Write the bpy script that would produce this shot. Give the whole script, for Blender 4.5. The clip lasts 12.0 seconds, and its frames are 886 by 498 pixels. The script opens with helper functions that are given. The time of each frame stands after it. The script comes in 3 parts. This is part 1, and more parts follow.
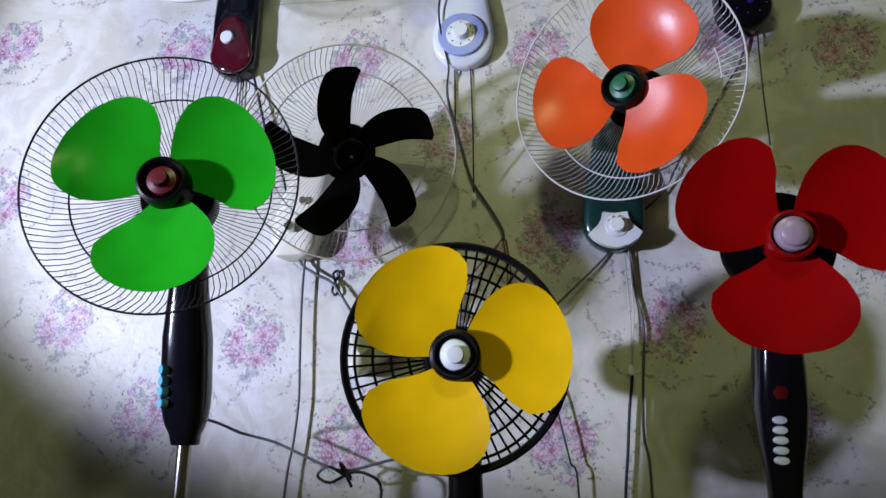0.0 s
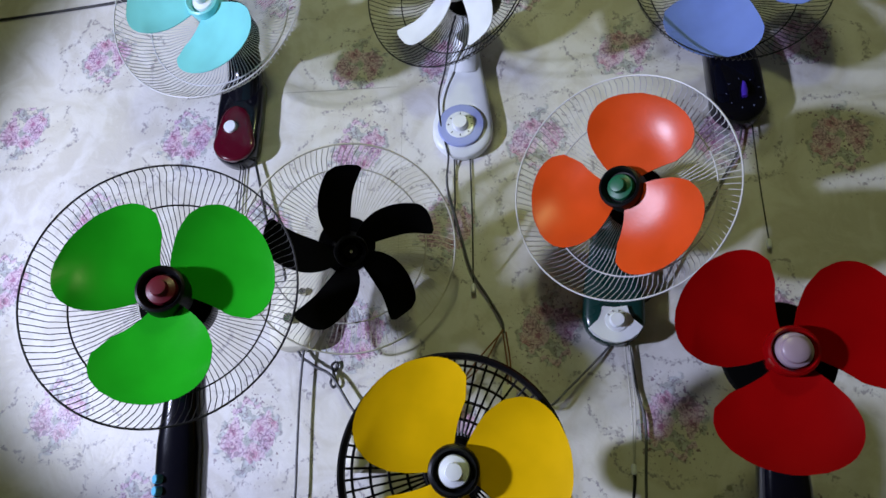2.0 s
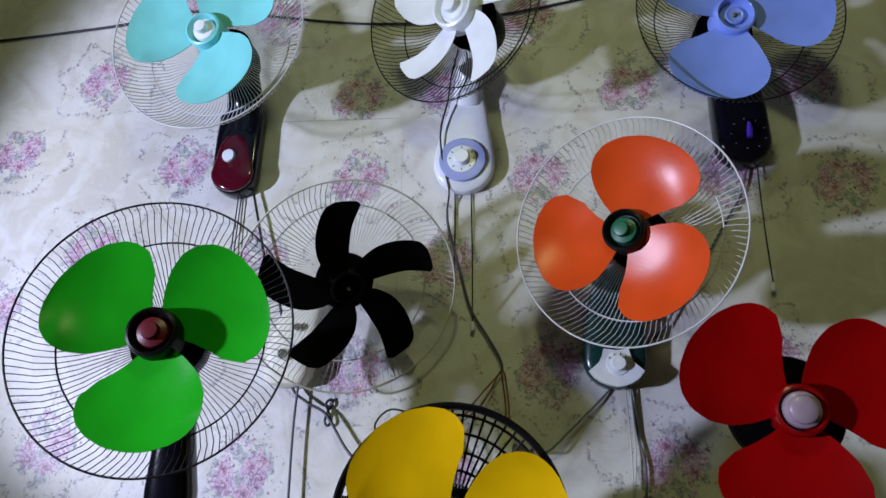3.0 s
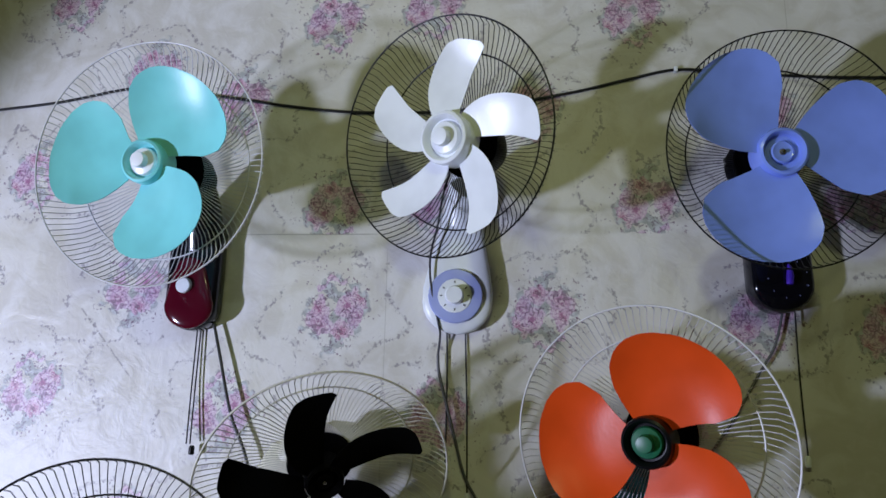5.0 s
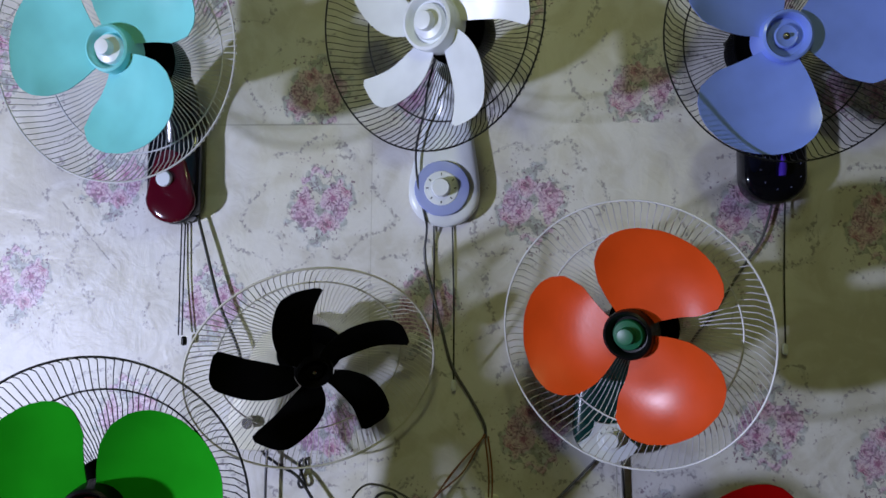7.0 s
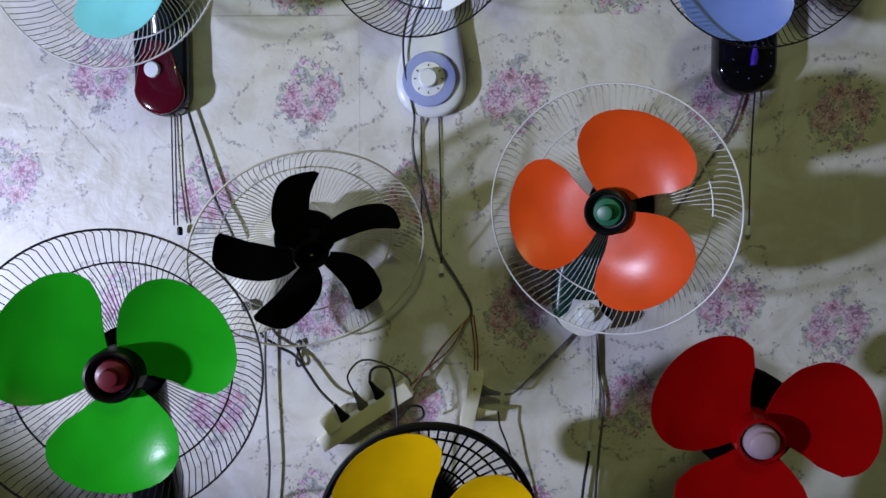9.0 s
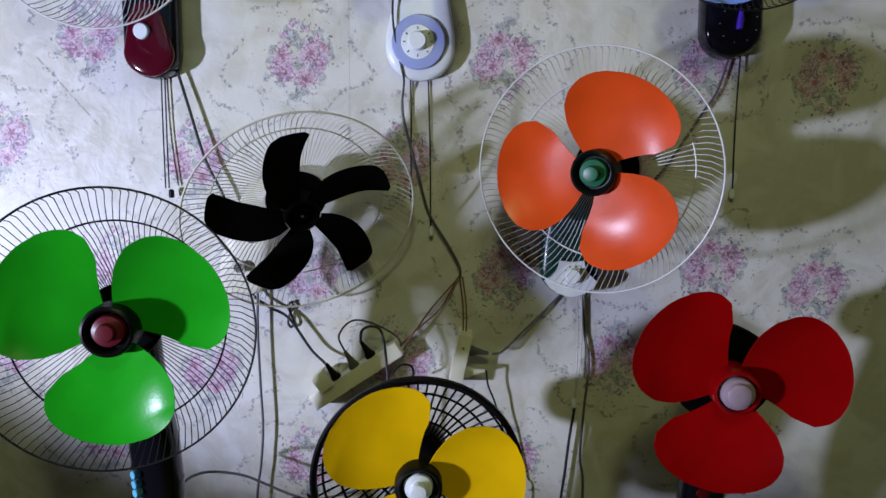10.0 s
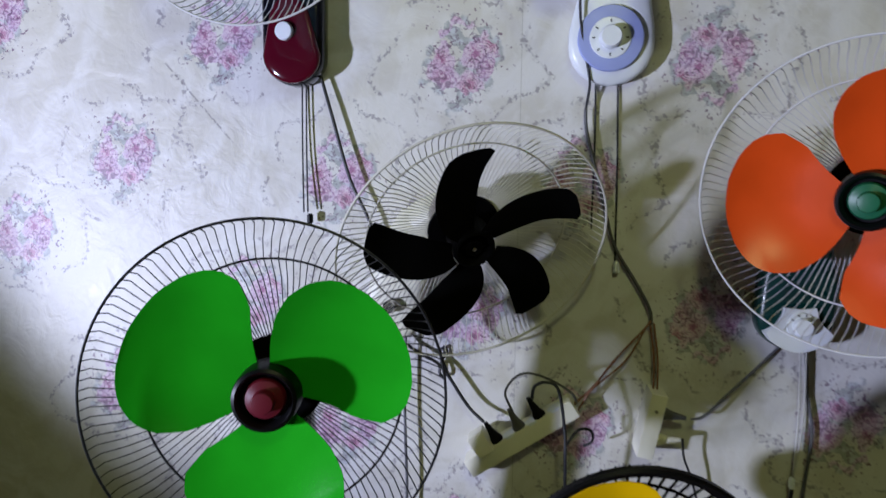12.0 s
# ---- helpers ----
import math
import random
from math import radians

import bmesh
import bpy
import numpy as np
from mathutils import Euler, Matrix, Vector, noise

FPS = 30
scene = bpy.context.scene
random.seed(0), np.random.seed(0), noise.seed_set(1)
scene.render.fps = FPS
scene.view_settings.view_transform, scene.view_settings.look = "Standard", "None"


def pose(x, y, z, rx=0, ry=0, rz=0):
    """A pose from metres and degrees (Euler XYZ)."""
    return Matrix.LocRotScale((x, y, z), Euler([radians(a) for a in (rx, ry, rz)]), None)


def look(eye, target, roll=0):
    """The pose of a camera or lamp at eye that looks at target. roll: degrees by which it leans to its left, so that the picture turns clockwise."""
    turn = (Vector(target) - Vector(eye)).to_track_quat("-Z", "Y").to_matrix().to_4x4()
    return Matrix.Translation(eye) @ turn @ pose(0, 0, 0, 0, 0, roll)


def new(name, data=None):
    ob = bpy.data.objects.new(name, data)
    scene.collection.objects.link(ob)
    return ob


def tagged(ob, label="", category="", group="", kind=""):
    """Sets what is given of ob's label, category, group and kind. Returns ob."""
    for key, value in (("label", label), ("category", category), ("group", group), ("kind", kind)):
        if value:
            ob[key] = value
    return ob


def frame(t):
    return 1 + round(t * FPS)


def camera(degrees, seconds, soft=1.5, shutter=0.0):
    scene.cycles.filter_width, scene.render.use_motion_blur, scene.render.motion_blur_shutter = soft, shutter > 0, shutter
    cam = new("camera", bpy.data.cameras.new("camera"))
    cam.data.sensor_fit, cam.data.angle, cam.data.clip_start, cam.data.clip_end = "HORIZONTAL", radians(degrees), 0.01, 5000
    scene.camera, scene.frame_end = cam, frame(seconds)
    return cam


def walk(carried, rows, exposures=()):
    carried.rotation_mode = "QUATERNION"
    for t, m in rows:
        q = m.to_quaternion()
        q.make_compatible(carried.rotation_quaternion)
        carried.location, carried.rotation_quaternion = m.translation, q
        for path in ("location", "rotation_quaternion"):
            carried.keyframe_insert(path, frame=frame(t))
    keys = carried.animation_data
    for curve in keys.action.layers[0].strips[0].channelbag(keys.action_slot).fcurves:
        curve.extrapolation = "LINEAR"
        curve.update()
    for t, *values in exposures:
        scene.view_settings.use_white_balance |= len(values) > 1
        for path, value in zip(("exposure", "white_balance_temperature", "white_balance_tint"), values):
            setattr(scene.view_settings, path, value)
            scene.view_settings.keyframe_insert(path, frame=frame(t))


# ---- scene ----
# camera and its walk
cam = camera(67.1, 12.0, soft=1.5, shutter=0.3)
PATH = [
    (0, (0.189, 0.217, 0.962), (-0.043, 2.147, 1.433), 0.4),
    (0.5, (0.193, 0.21, 0.987), (-0.028, 2.134, 1.485), 0.1),
    (1, (0.195, 0.202, 1.017), (-0.037, 2.113, 1.56), 0.5),
    (1.5, (0.196, 0.195, 1.043), (-0.034, 2.099, 1.612), 0.5),
    (2, (0.195, 0.19, 1.066), (-0.037, 2.084, 1.664), 0.5),
    (2.5, (0.198, 0.185, 1.089), (-0.022, 2.069, 1.722), 1.0),
    (3, (0.189, 0.197, 1.125), (-0.035, 2.08, 1.76), 1.5),
    (3.5, (0.184, 0.223, 1.234), (-0.017, 2.123, 1.827), 0.9),
    (3.7, (0.184, 0.231, 1.292), (-0.019, 2.129, 1.89), 0.4),
    (5.3, (0.16, 0.297, 1.716), (-0.026, 2.252, 2.093), 1.1),
    (5.5, (0.177, 0.311, 1.741), (-0.019, 2.269, 2.099), 0.9),
    (6, (0.183, 0.308, 1.724), (-0.027, 2.286, 1.935), 1.7),
    (6.5, (0.18, 0.298, 1.694), (-0.013, 2.283, 1.833), 1.2),
    (7, (0.178, 0.294, 1.679), (0.006, 2.286, 1.74), 0.7),
    (7.2, (0.179, 0.287, 1.677), (0.014, 2.28, 1.703), 0.7),
    (8.8, (0.141, 0.229, 1.61), (0.058, 2.221, 1.454), 0.1),
    (9, (0.142, 0.224, 1.606), (0.067, 2.216, 1.439), 0.3),
    (9.5, (0.15, 0.211, 1.598), (0.097, 2.199, 1.39), 0.4),
    (10, (0.148, 0.198, 1.585), (0.099, 2.182, 1.338), 0.4),
    (10.5, (0.102, 0.188, 1.591), (0.037, 2.174, 1.361), 0.2),
    (11, (0.032, 0.195, 1.585), (-0.04, 2.179, 1.34), 0.1),
    (11.5, (-0.033, 0.293, 1.577), (-0.211, 2.268, 1.319), 0.0),
    (12, (-0.08, 0.432, 1.6), (-0.328, 2.405, 1.388), 0.6),
]
walk(cam, [(t, look(eye, target, roll)) for t, eye, target, roll in PATH],
     exposures=((0, 0.15), (1, 0.10), (2.5, -0.03), (3.5, -0.18), (5.5, -0.36), (7, -0.40), (9, -0.24), (10.5, -0.07), (11.5, -0.14), (12, -0.22)))

# light: a cool lamp low down and far to the side, a weaker warm lamp under the ceiling
def lamp(name, kind, place, energy, colour, size, target=None):
    data = bpy.data.lights.new(name, kind)
    data.energy, data.color, data.shadow_soft_size = energy, colour, size
    ob = new(name, data)
    ob.matrix_world = look(place, target) if target else Matrix.Translation(place)
    return ob


world = bpy.data.worlds.new("world")
world.use_nodes = True
world.node_tree.nodes["Background"].inputs[0].default_value = (0.6, 0.65, 0.8, 1)
world.node_tree.nodes["Background"].inputs[1].default_value = 0.0
scene.world = world
cool = lamp("cool_lamp", "SPOT", (-2.42, -0.40, 1.07), 490, (0.64, 0.69, 0.98), 0.075, (-0.02, 1.65, 1.91))
cool.data.spot_size, cool.data.spot_blend = radians(44), 0.4
lamp("room_lamp", "POINT", (0.15, -0.20, 2.66), 26, (0.88, 0.96, 0.42), 0.09)


# ---- materials ----
class Net:
    """A small shorthand for building node materials."""

    def __init__(self, name):
        self.mat = bpy.data.materials.new(name)
        self.mat.use_nodes = True
        self.t = self.mat.node_tree
        self.bsdf = self.t.nodes["Principled BSDF"]

    def put(self, socket, value):
        if isinstance(value, bpy.types.NodeSocket):
            self.t.links.new(value, socket)
        elif value is not None:
            socket.default_value = value

    def math(self, op, a, b=None, c=None):
        n = self.t.nodes.new("ShaderNodeMath")
        n.operation = op
        for k, v in enumerate((a, b, c)):
            self.put(n.inputs[k], v)
        return n.outputs[0]

    def step(self, value, low, high):
        n = self.t.nodes.new("ShaderNodeMapRange")
        n.interpolation_type = "SMOOTHSTEP"
        for k, v in enumerate((value, low, high)):
            self.put(n.inputs[k], v)
        return n.outputs[0]

    def mix(self, f, a, b):
        n = self.t.nodes.new("ShaderNodeMix")
        n.data_type = "RGBA"
        for k, v in ((0, f), (6, a), (7, b)):
            self.put(n.inputs[k], (*v, 1) if isinstance(v, tuple) and len(v) == 3 else v)
        return n.outputs[2]

    def noise(self, vector, scale, detail=2.0, distortion=0.0):
        n = self.t.nodes.new("ShaderNodeTexNoise")
        self.put(n.inputs["Vector"], vector)
        n.inputs["Scale"].default_value, n.inputs["Detail"].default_value = scale, detail
        n.inputs["Distortion"].default_value = distortion
        return n

    def place(self):
        return self.t.nodes.new("ShaderNodeTexCoord").outputs["Object"]

    def bump(self, height, strength, distance):
        n = self.t.nodes.new("ShaderNodeBump")
        n.inputs["Strength"].default_value, n.inputs["Distance"].default_value = strength, distance
        self.put(n.inputs["Height"], height)
        self.put(self.bsdf.inputs["Normal"], n.outputs[0])


def plastic(name, colour, rough=0.3, metal=0.0, vary=0.12, coat=0.0, grain=0.25, shine=0.5):
    """Moulded plastic or metal: uneven gloss, a little dust and fine relief."""
    n = Net(name)
    p = n.place()
    big, fine = n.noise(p, 9, 3), n.noise(p, 160, 2)
    dark = tuple(c * (1 - vary) for c in colour)
    n.put(n.bsdf.inputs["Base Color"], n.mix(n.step(big.outputs[0], 0.35, 0.65), dark, colour))
    n.put(n.bsdf.inputs["Roughness"], n.math("MULTIPLY_ADD", big.outputs[0], 0.2, rough - 0.08))
    n.bsdf.inputs["Metallic"].default_value = metal
    n.bsdf.inputs["Coat Weight"].default_value = coat
    n.bsdf.inputs["Specular IOR Level"].default_value = shine
    n.bump(fine.outputs[0], grain, 0.0004)
    return n.mat


def floral():
    """Printed wall covering: rose bunches with leaves, thin garlands, on a marbled cream ground."""
    n = Net("floral_wallpaper")
    uvn = n.t.nodes.new("ShaderNodeUVMap")
    uvn.uv_map = "print"
    uv = uvn.outputs[0]
    sep = n.t.nodes.new("ShaderNodeSeparateXYZ")
    n.put(sep.inputs[0], uv)
    u, v = sep.outputs[0], sep.outputs[1]
    p = n.place()
    psep = n.t.nodes.new("ShaderNodeSeparateXYZ")
    n.put(psep.inputs[0], p)
    wx, wz = psep.outputs[0], psep.outputs[2]
    # ground
    swirl = n.noise(p, 7.5, 5, 1.6)
    cloud = n.noise(p, 2.3, 3, 0.4)
    leafy = n.noise(p, 17, 3, 2.6)
    ground = n.mix(n.step(swirl.outputs[0], 0.38, 0.62), (0.61, 0.59, 0.54), (0.72, 0.71, 0.69))
    ground = n.mix(n.math("MULTIPLY", n.step(leafy.outputs[0], 0.55, 0.68), 0.2), ground, (0.80, 0.79, 0.78))
    ground = n.mix(n.math("MULTIPLY", n.step(cloud.outputs[0], 0.45, 0.7), 0.35), ground, (0.66, 0.63, 0.45))
    # bunch outline
    edge = n.noise(uv, 42, 3)
    edge2 = n.noise(uv, 15, 2)
    radius = n.math("SQRT", n.math("ADD", n.math("POWER", n.math("DIVIDE", u, 0.064), 2.0), n.math("POWER", n.math("DIVIDE", v, 0.072), 2.0)))
    ragged = n.math("ADD", radius, n.math("MULTIPLY_ADD", edge.outputs[0], 0.9, -0.45))
    ragged = n.math("ADD", ragged, n.math("MULTIPLY_ADD", edge2.outputs[0], 1.3, -0.65))
    # leaves behind the roses
    warp = n.noise(uv, 40, 4)
    add = n.t.nodes.new("ShaderNodeVectorMath")
    add.operation = "MULTIPLY_ADD"
    n.put(add.inputs[0], warp.outputs[1])
    add.inputs[1].default_value = (0.030, 0.030, 0)
    n.put(add.inputs[2], uv)

    def cells(scale, feature="F1"):
        k = n.t.nodes.new("ShaderNodeTexVoronoi")
        k.voronoi_dimensions, k.feature = "2D", feature
        n.put(k.inputs["Vector"], add.outputs[0])
        k.inputs["Scale"].default_value = scale
        return k

    leaves = cells(48)
    lsep = n.t.nodes.new("ShaderNodeSeparateColor")
    n.put(lsep.inputs[0], leaves.outputs["Color"])
    leaf = n.mix(n.step(leaves.outputs["Distance"], 0.1, 0.6), (0.52, 0.56, 0.60), (0.28, 0.31, 0.31))
    leaf_on = n.math("MULTIPLY", n.step(ragged, 1.22, 1.05), n.step(lsep.outputs[0], 0.42, 0.5))
    colour = n.mix(n.math("MULTIPLY", leaf_on, 0.72), ground, leaf)
    # roses: paler outer petals, darker heart, ragged strokes
    vor = cells(23)
    d = vor.outputs["Distance"]
    csep = n.t.nodes.new("ShaderNodeSeparateColor")
    n.put(csep.inputs[0], vor.outputs["Color"])
    ramp = n.t.nodes.new("ShaderNodeValToRGB")
    n.put(ramp.inputs[0], d)
    e = ramp.color_ramp.elements
    e[0].position, e[0].color = 0.04, (0.26, 0.05, 0.12, 1)
    e[1].position, e[1].color = 0.58, (0.68, 0.52, 0.63, 1)
    for pos, col in ((0.13, (0.47, 0.16, 0.27, 1)), (0.26, (0.63, 0.38, 0.48, 1)), (0.40, (0.67, 0.46, 0.57, 1))):
        k = e.new(pos)
        k.color = col
    rose = n.mix(n.math("MULTIPLY", csep.outputs[1], 0.38), ramp.outputs[0], (0.36, 0.23, 0.53))
    stroke = n.noise(uv, 62, 3, 1.6)
    ring = n.math("SINE", n.math("MULTIPLY_ADD", d, 20.0, n.math("MULTIPLY", stroke.outputs[0], 24.0)))
    rose = n.mix(n.math("MULTIPLY", n.step(ring, 0.35, 0.95), 0.45), rose, (0.30, 0.09, 0.20))
    rose = n.mix(n.math("MULTIPLY", n.step(ring, -0.5, -1.0), 0.5), rose, (0.74, 0.66, 0.70))
    rose_on = n.math("MULTIPLY", n.step(ragged, 1.02, 0.90), n.step(d, 0.70, 0.58))
    rose_on = n.math("MULTIPLY", rose_on, n.step(csep.outputs[0], 0.16, 0.20))
    colour = n.mix(n.math("MULTIPLY", rose_on, 0.93), colour, rose)
    # dark brush strokes between the petals
    brush = n.noise(uv, 72, 2, 1.8)
    brushed = n.math("MULTIPLY", n.step(brush.outputs[0], 0.55, 0.61), n.step(ragged, 1.25, 1.0))
    colour = n.mix(n.math("MULTIPLY", brushed, 0.62), colour, (0.16, 0.10, 0.15))
    pale = n.math("MULTIPLY", n.step(brush.outputs[0], 0.45, 0.39), rose_on)
    colour = n.mix(n.math("MULTIPLY", pale, 0.6), colour, (0.76, 0.68, 0.70))
    # dark sprigs in and round the bunch
    speck = n.noise(p, 150, 1)
    sprig = n.noise(p, 36, 2, 1.0)
    halo = n.step(radius, 2.0, 1.1)
    dots = n.math("MULTIPLY", n.step(speck.outputs[0], 0.60, 0.66), n.step(sprig.outputs[0], 0.50, 0.58))
    colour = n.mix(n.math("MULTIPLY", n.math("MULTIPLY", halo, dots), 0.85), colour, (0.15, 0.07, 0.13))
    # garlands
    angle = n.math("ARCTAN2", v, u)
    wide = n.math("SQRT", n.math("ADD", n.math("POWER", n.math("DIVIDE", u, 0.150), 2.0), n.math("POWER", n.math("DIVIDE", v, 0.125), 2.0)))
    wave = n.math("MULTIPLY", n.math("SINE", n.math("MULTIPLY", angle, 7.0)), 0.10)
    wander = n.noise(p, 9, 2)
    line = n.math("ABSOLUTE", n.math("ADD", n.math("ADD", wide, wave), n.math("MULTIPLY_ADD", wander.outputs[0], 0.8, -1.38)))
    gap = n.noise(p, 125, 1)
    patch = n.noise(p, 21, 1)
    garland = n.math("MULTIPLY", n.math("MULTIPLY", n.step(line, 0.075, 0.03), n.step(gap.outputs[0], 0.52, 0.60)), n.step(patch.outputs[0], 0.36, 0.50))
    colour = n.mix(n.math("MULTIPLY", garland, 0.62), colour, (0.17, 0.14, 0.17))
    stem = n.math("MULTIPLY", n.step(line, 0.030, 0.008), n.step(patch.outputs[0], 0.40, 0.52))
    colour = n.mix(n.math("MULTIPLY", stem, 0.32), colour, (0.36, 0.35, 0.36))
    # a long scratch and a stain
    along = n.math("ADD", n.math("MULTIPLY", n.math("ADD", wx, 0.798), 0.661), n.math("MULTIPLY", n.math("SUBTRACT", wz, 1.825), -0.751))
    across = n.math("ABSOLUTE", n.math("ADD", n.math("MULTIPLY", n.math("ADD", wx, 0.798), 0.751), n.math("MULTIPLY", n.math("SUBTRACT", wz, 1.825), 0.661)))
    scratch = n.math("MULTIPLY", n.step(across, 0.0028, 0.001), n.math("MULTIPLY", n.step(along, 0.0, 0.02), n.step(along, 0.23, 0.19)))
    colour = n.mix(n.math("MULTIPLY", n.math("MULTIPLY", scratch, n.step(gap.outputs[0], 0.40, 0.52)), 0.7), colour, (0.24, 0.22, 0.22))
    spot = n.math("SQRT", n.math("ADD", n.math("POWER", n.math("SUBTRACT", wx, 0.604), 2.0), n.math("POWER", n.math("SUBTRACT", wz, 1.013), 2.0)))
    colour = n.mix(n.math("MULTIPLY", n.step(spot, 0.008, 0.004), 0.7), colour, (0.10, 0.09, 0.05))
    # joints between the lengths of paper
    joint = n.math("MULTIPLY", n.step(n.math("ABSOLUTE", n.math("SUBTRACT", wz, 1.988)), 0.0022, 0.0006), n.math("MULTIPLY", n.step(wx, -0.09, -0.16), n.step(wx, -0.46, -0.38)))
    upright = n.math("MULTIPLY", n.step(n.math("ABSOLUTE", n.math("ADD", wx, 0.097)), 0.0013, 0.0004), n.step(wz, 1.96, 1.93))
    upright = n.math("ADD", upright, n.math("MULTIPLY", n.step(n.math("ABSOLUTE", n.math("SUBTRACT", wx, 0.790)), 0.0013, 0.0004), n.step(wz, 2.3, 2.4)))
    colour = n.mix(n.math("ADD", n.math("MULTIPLY", joint, 0.5), n.math("MULTIPLY", upright, 0.3)), colour, (0.20, 0.19, 0.15))
    n.put(n.bsdf.inputs["Base Color"], colour)
    n.put(n.bsdf.inputs["Roughness"], n.math("MULTIPLY_ADD", swirl.outputs[0], 0.25, 0.33))
    crinkle = n.noise(p, 12, 4, 0.8)
    n.bump(n.math("ADD", crinkle.outputs[0], n.math("MULTIPLY", leafy.outputs[0], 0.3)), 0.5, 0.006)
    return n.mat


M = {
    "green_blade": plastic("green_plastic", (0.013, 0.375, 0.012), 0.2, shine=0.09),
    "yellow_blade": plastic("yellow_plastic", (0.93, 0.55, 0.002), 0.38, shine=0.14),
    "orange_blade": plastic("orange_plastic", (0.74, 0.075, 0.008), 0.30, shine=0.42),
    "red_blade": plastic("red_plastic", (0.30, 0.0012, 0.002), 0.42, shine=0.04),
    "red_gloss": plastic("glossy_red_plastic", (0.26, 0.0012, 0.003), 0.14, shine=0.3),
    "cyan_blade": plastic("turquoise_plastic", (0.23, 0.73, 0.75), 0.3, shine=0.35),
    "blue_blade": plastic("blue_plastic", (0.24, 0.36, 0.99), 0.14, coat=0.5),
    "white": plastic("white_plastic", (0.85, 0.89, 0.92), 0.28, coat=0.2),
    "pearl": plastic("pearl_pink_plastic", (0.34, 0.25, 0.31), 0.3),
    "cream": plastic("cream_plastic", (0.86, 0.84, 0.69), 0.4),
    "black": plastic("black_plastic", (0.004, 0.004, 0.005), 0.34, shine=0.16),
    "matt_black": plastic("matt_black_plastic", (0.0015, 0.0015, 0.0015), 0.6, grain=0.5, shine=0.05),
    "gloss_black": plastic("gloss_black_plastic", (0.004, 0.004, 0.008), 0.12, coat=0.4, shine=0.25),
    "maroon": plastic("maroon_plastic", (0.085, 0.003, 0.013), 0.10, coat=0.5, shine=0.4),
    "dark_green": plastic("dark_green_plastic", (0.004, 0.040, 0.034), 0.25, coat=0.2),
    "knob_green": plastic("green_knob_plastic", (0.012, 0.13, 0.06), 0.35),
    "knob_red": plastic("red_knob_plastic", (0.13, 0.008, 0.018), 0.35),
    "lilac": plastic("lilac_plastic", (0.36, 0.42, 0.76), 0.35),
    "purple": plastic("purple_plastic", (0.10, 0.04, 0.60), 0.25),
    "aqua": plastic("aqua_plastic", (0.12, 0.48, 0.70), 0.3),
    "led": plastic("red_lens", (0.12, 0.004, 0.006), 0.2),
    "white_wire": plastic("white_coated_wire", (0.64, 0.64, 0.66), 0.35),
    "cream_wire": plastic("cream_coated_wire", (0.68, 0.66, 0.58), 0.35),
    "black_wire": plastic("black_coated_wire", (0.006, 0.006, 0.006), 0.4, shine=0.3),
    "chrome": plastic("chrome", (0.62, 0.60, 0.56), 0.18, metal=1.0),
    "steel": plastic("brushed_steel", (0.45, 0.42, 0.38), 0.3, metal=1.0),
    "grey_cable": plastic("grey_cable", (0.10, 0.10, 0.11), 0.5),
    "black_cable": plastic("black_cable", (0.012, 0.012, 0.014), 0.45),
    "brown_cable": plastic("brown_flex", (0.24, 0.10, 0.05), 0.5),
    "pale_cord": plastic("pale_cord", (0.55, 0.54, 0.50), 0.6),
    "ink": plastic("dark_print", (0.03, 0.03, 0.05), 0.5),
    "plaster": plastic("wall_plaster", (0.28, 0.27, 0.25), 0.8, grain=0.6),
    "floor": plastic("floor_tile", (0.30, 0.28, 0.25), 0.4),
}
FLORAL = floral()

# ---- geometry helpers ----
WORLD_OF = {}


def thing(name, place, label, category, group="", kind=""):
    ob = new(name)
    ob.empty_display_size = 0.05
    ob.matrix_basis = Matrix.Translation(place)
    WORLD_OF[ob] = ob.matrix_basis.copy()
    return tagged(ob, label, category, group, kind)


def part(name, bm, material, parent=None, label="", m=None, flat=False):
    """Links a bmesh, or a mesh already made, as one object under a thing or a part; m: its pose in the world."""
    if isinstance(bm, bpy.types.Mesh):
        mesh = bm
    else:
        mesh = bpy.data.meshes.new(name)
        bmesh.ops.recalc_face_normals(bm, faces=bm.faces)
        for f in bm.faces:
            f.smooth = not flat
        bm.to_mesh(mesh)
        bm.free()
        mesh.materials.append(material)
        if not flat:
            mesh.set_sharp_from_angle(angle=radians(38))
    ob = new(name, mesh)
    m = m or Matrix()
    if parent:
        ob.parent = parent
        ob.matrix_basis = WORLD_OF[parent].inverted() @ m
    else:
        ob.matrix_basis = m
    WORLD_OF[ob] = m
    return tagged(ob, label) if label else ob


def smooth(points, n=6):
    """A Catmull-Rom line through the points."""
    pts = [Vector(p) for p in points]
    if len(pts) < 3:
        return pts
    ext = [2 * pts[0] - pts[1], *pts, 2 * pts[-1] - pts[-2]]
    out = []
    for i in range(1, len(ext) - 2):
        a, b, c, d = ext[i - 1:i + 3]
        for k in range(n):
            t = k / n
            out.append(0.5 * (2 * b + (c - a) * t + (2 * a - 5 * b + 4 * c - d) * t * t + (3 * b - a - 3 * c + d) * t ** 3))
    return out + [pts[-1]]


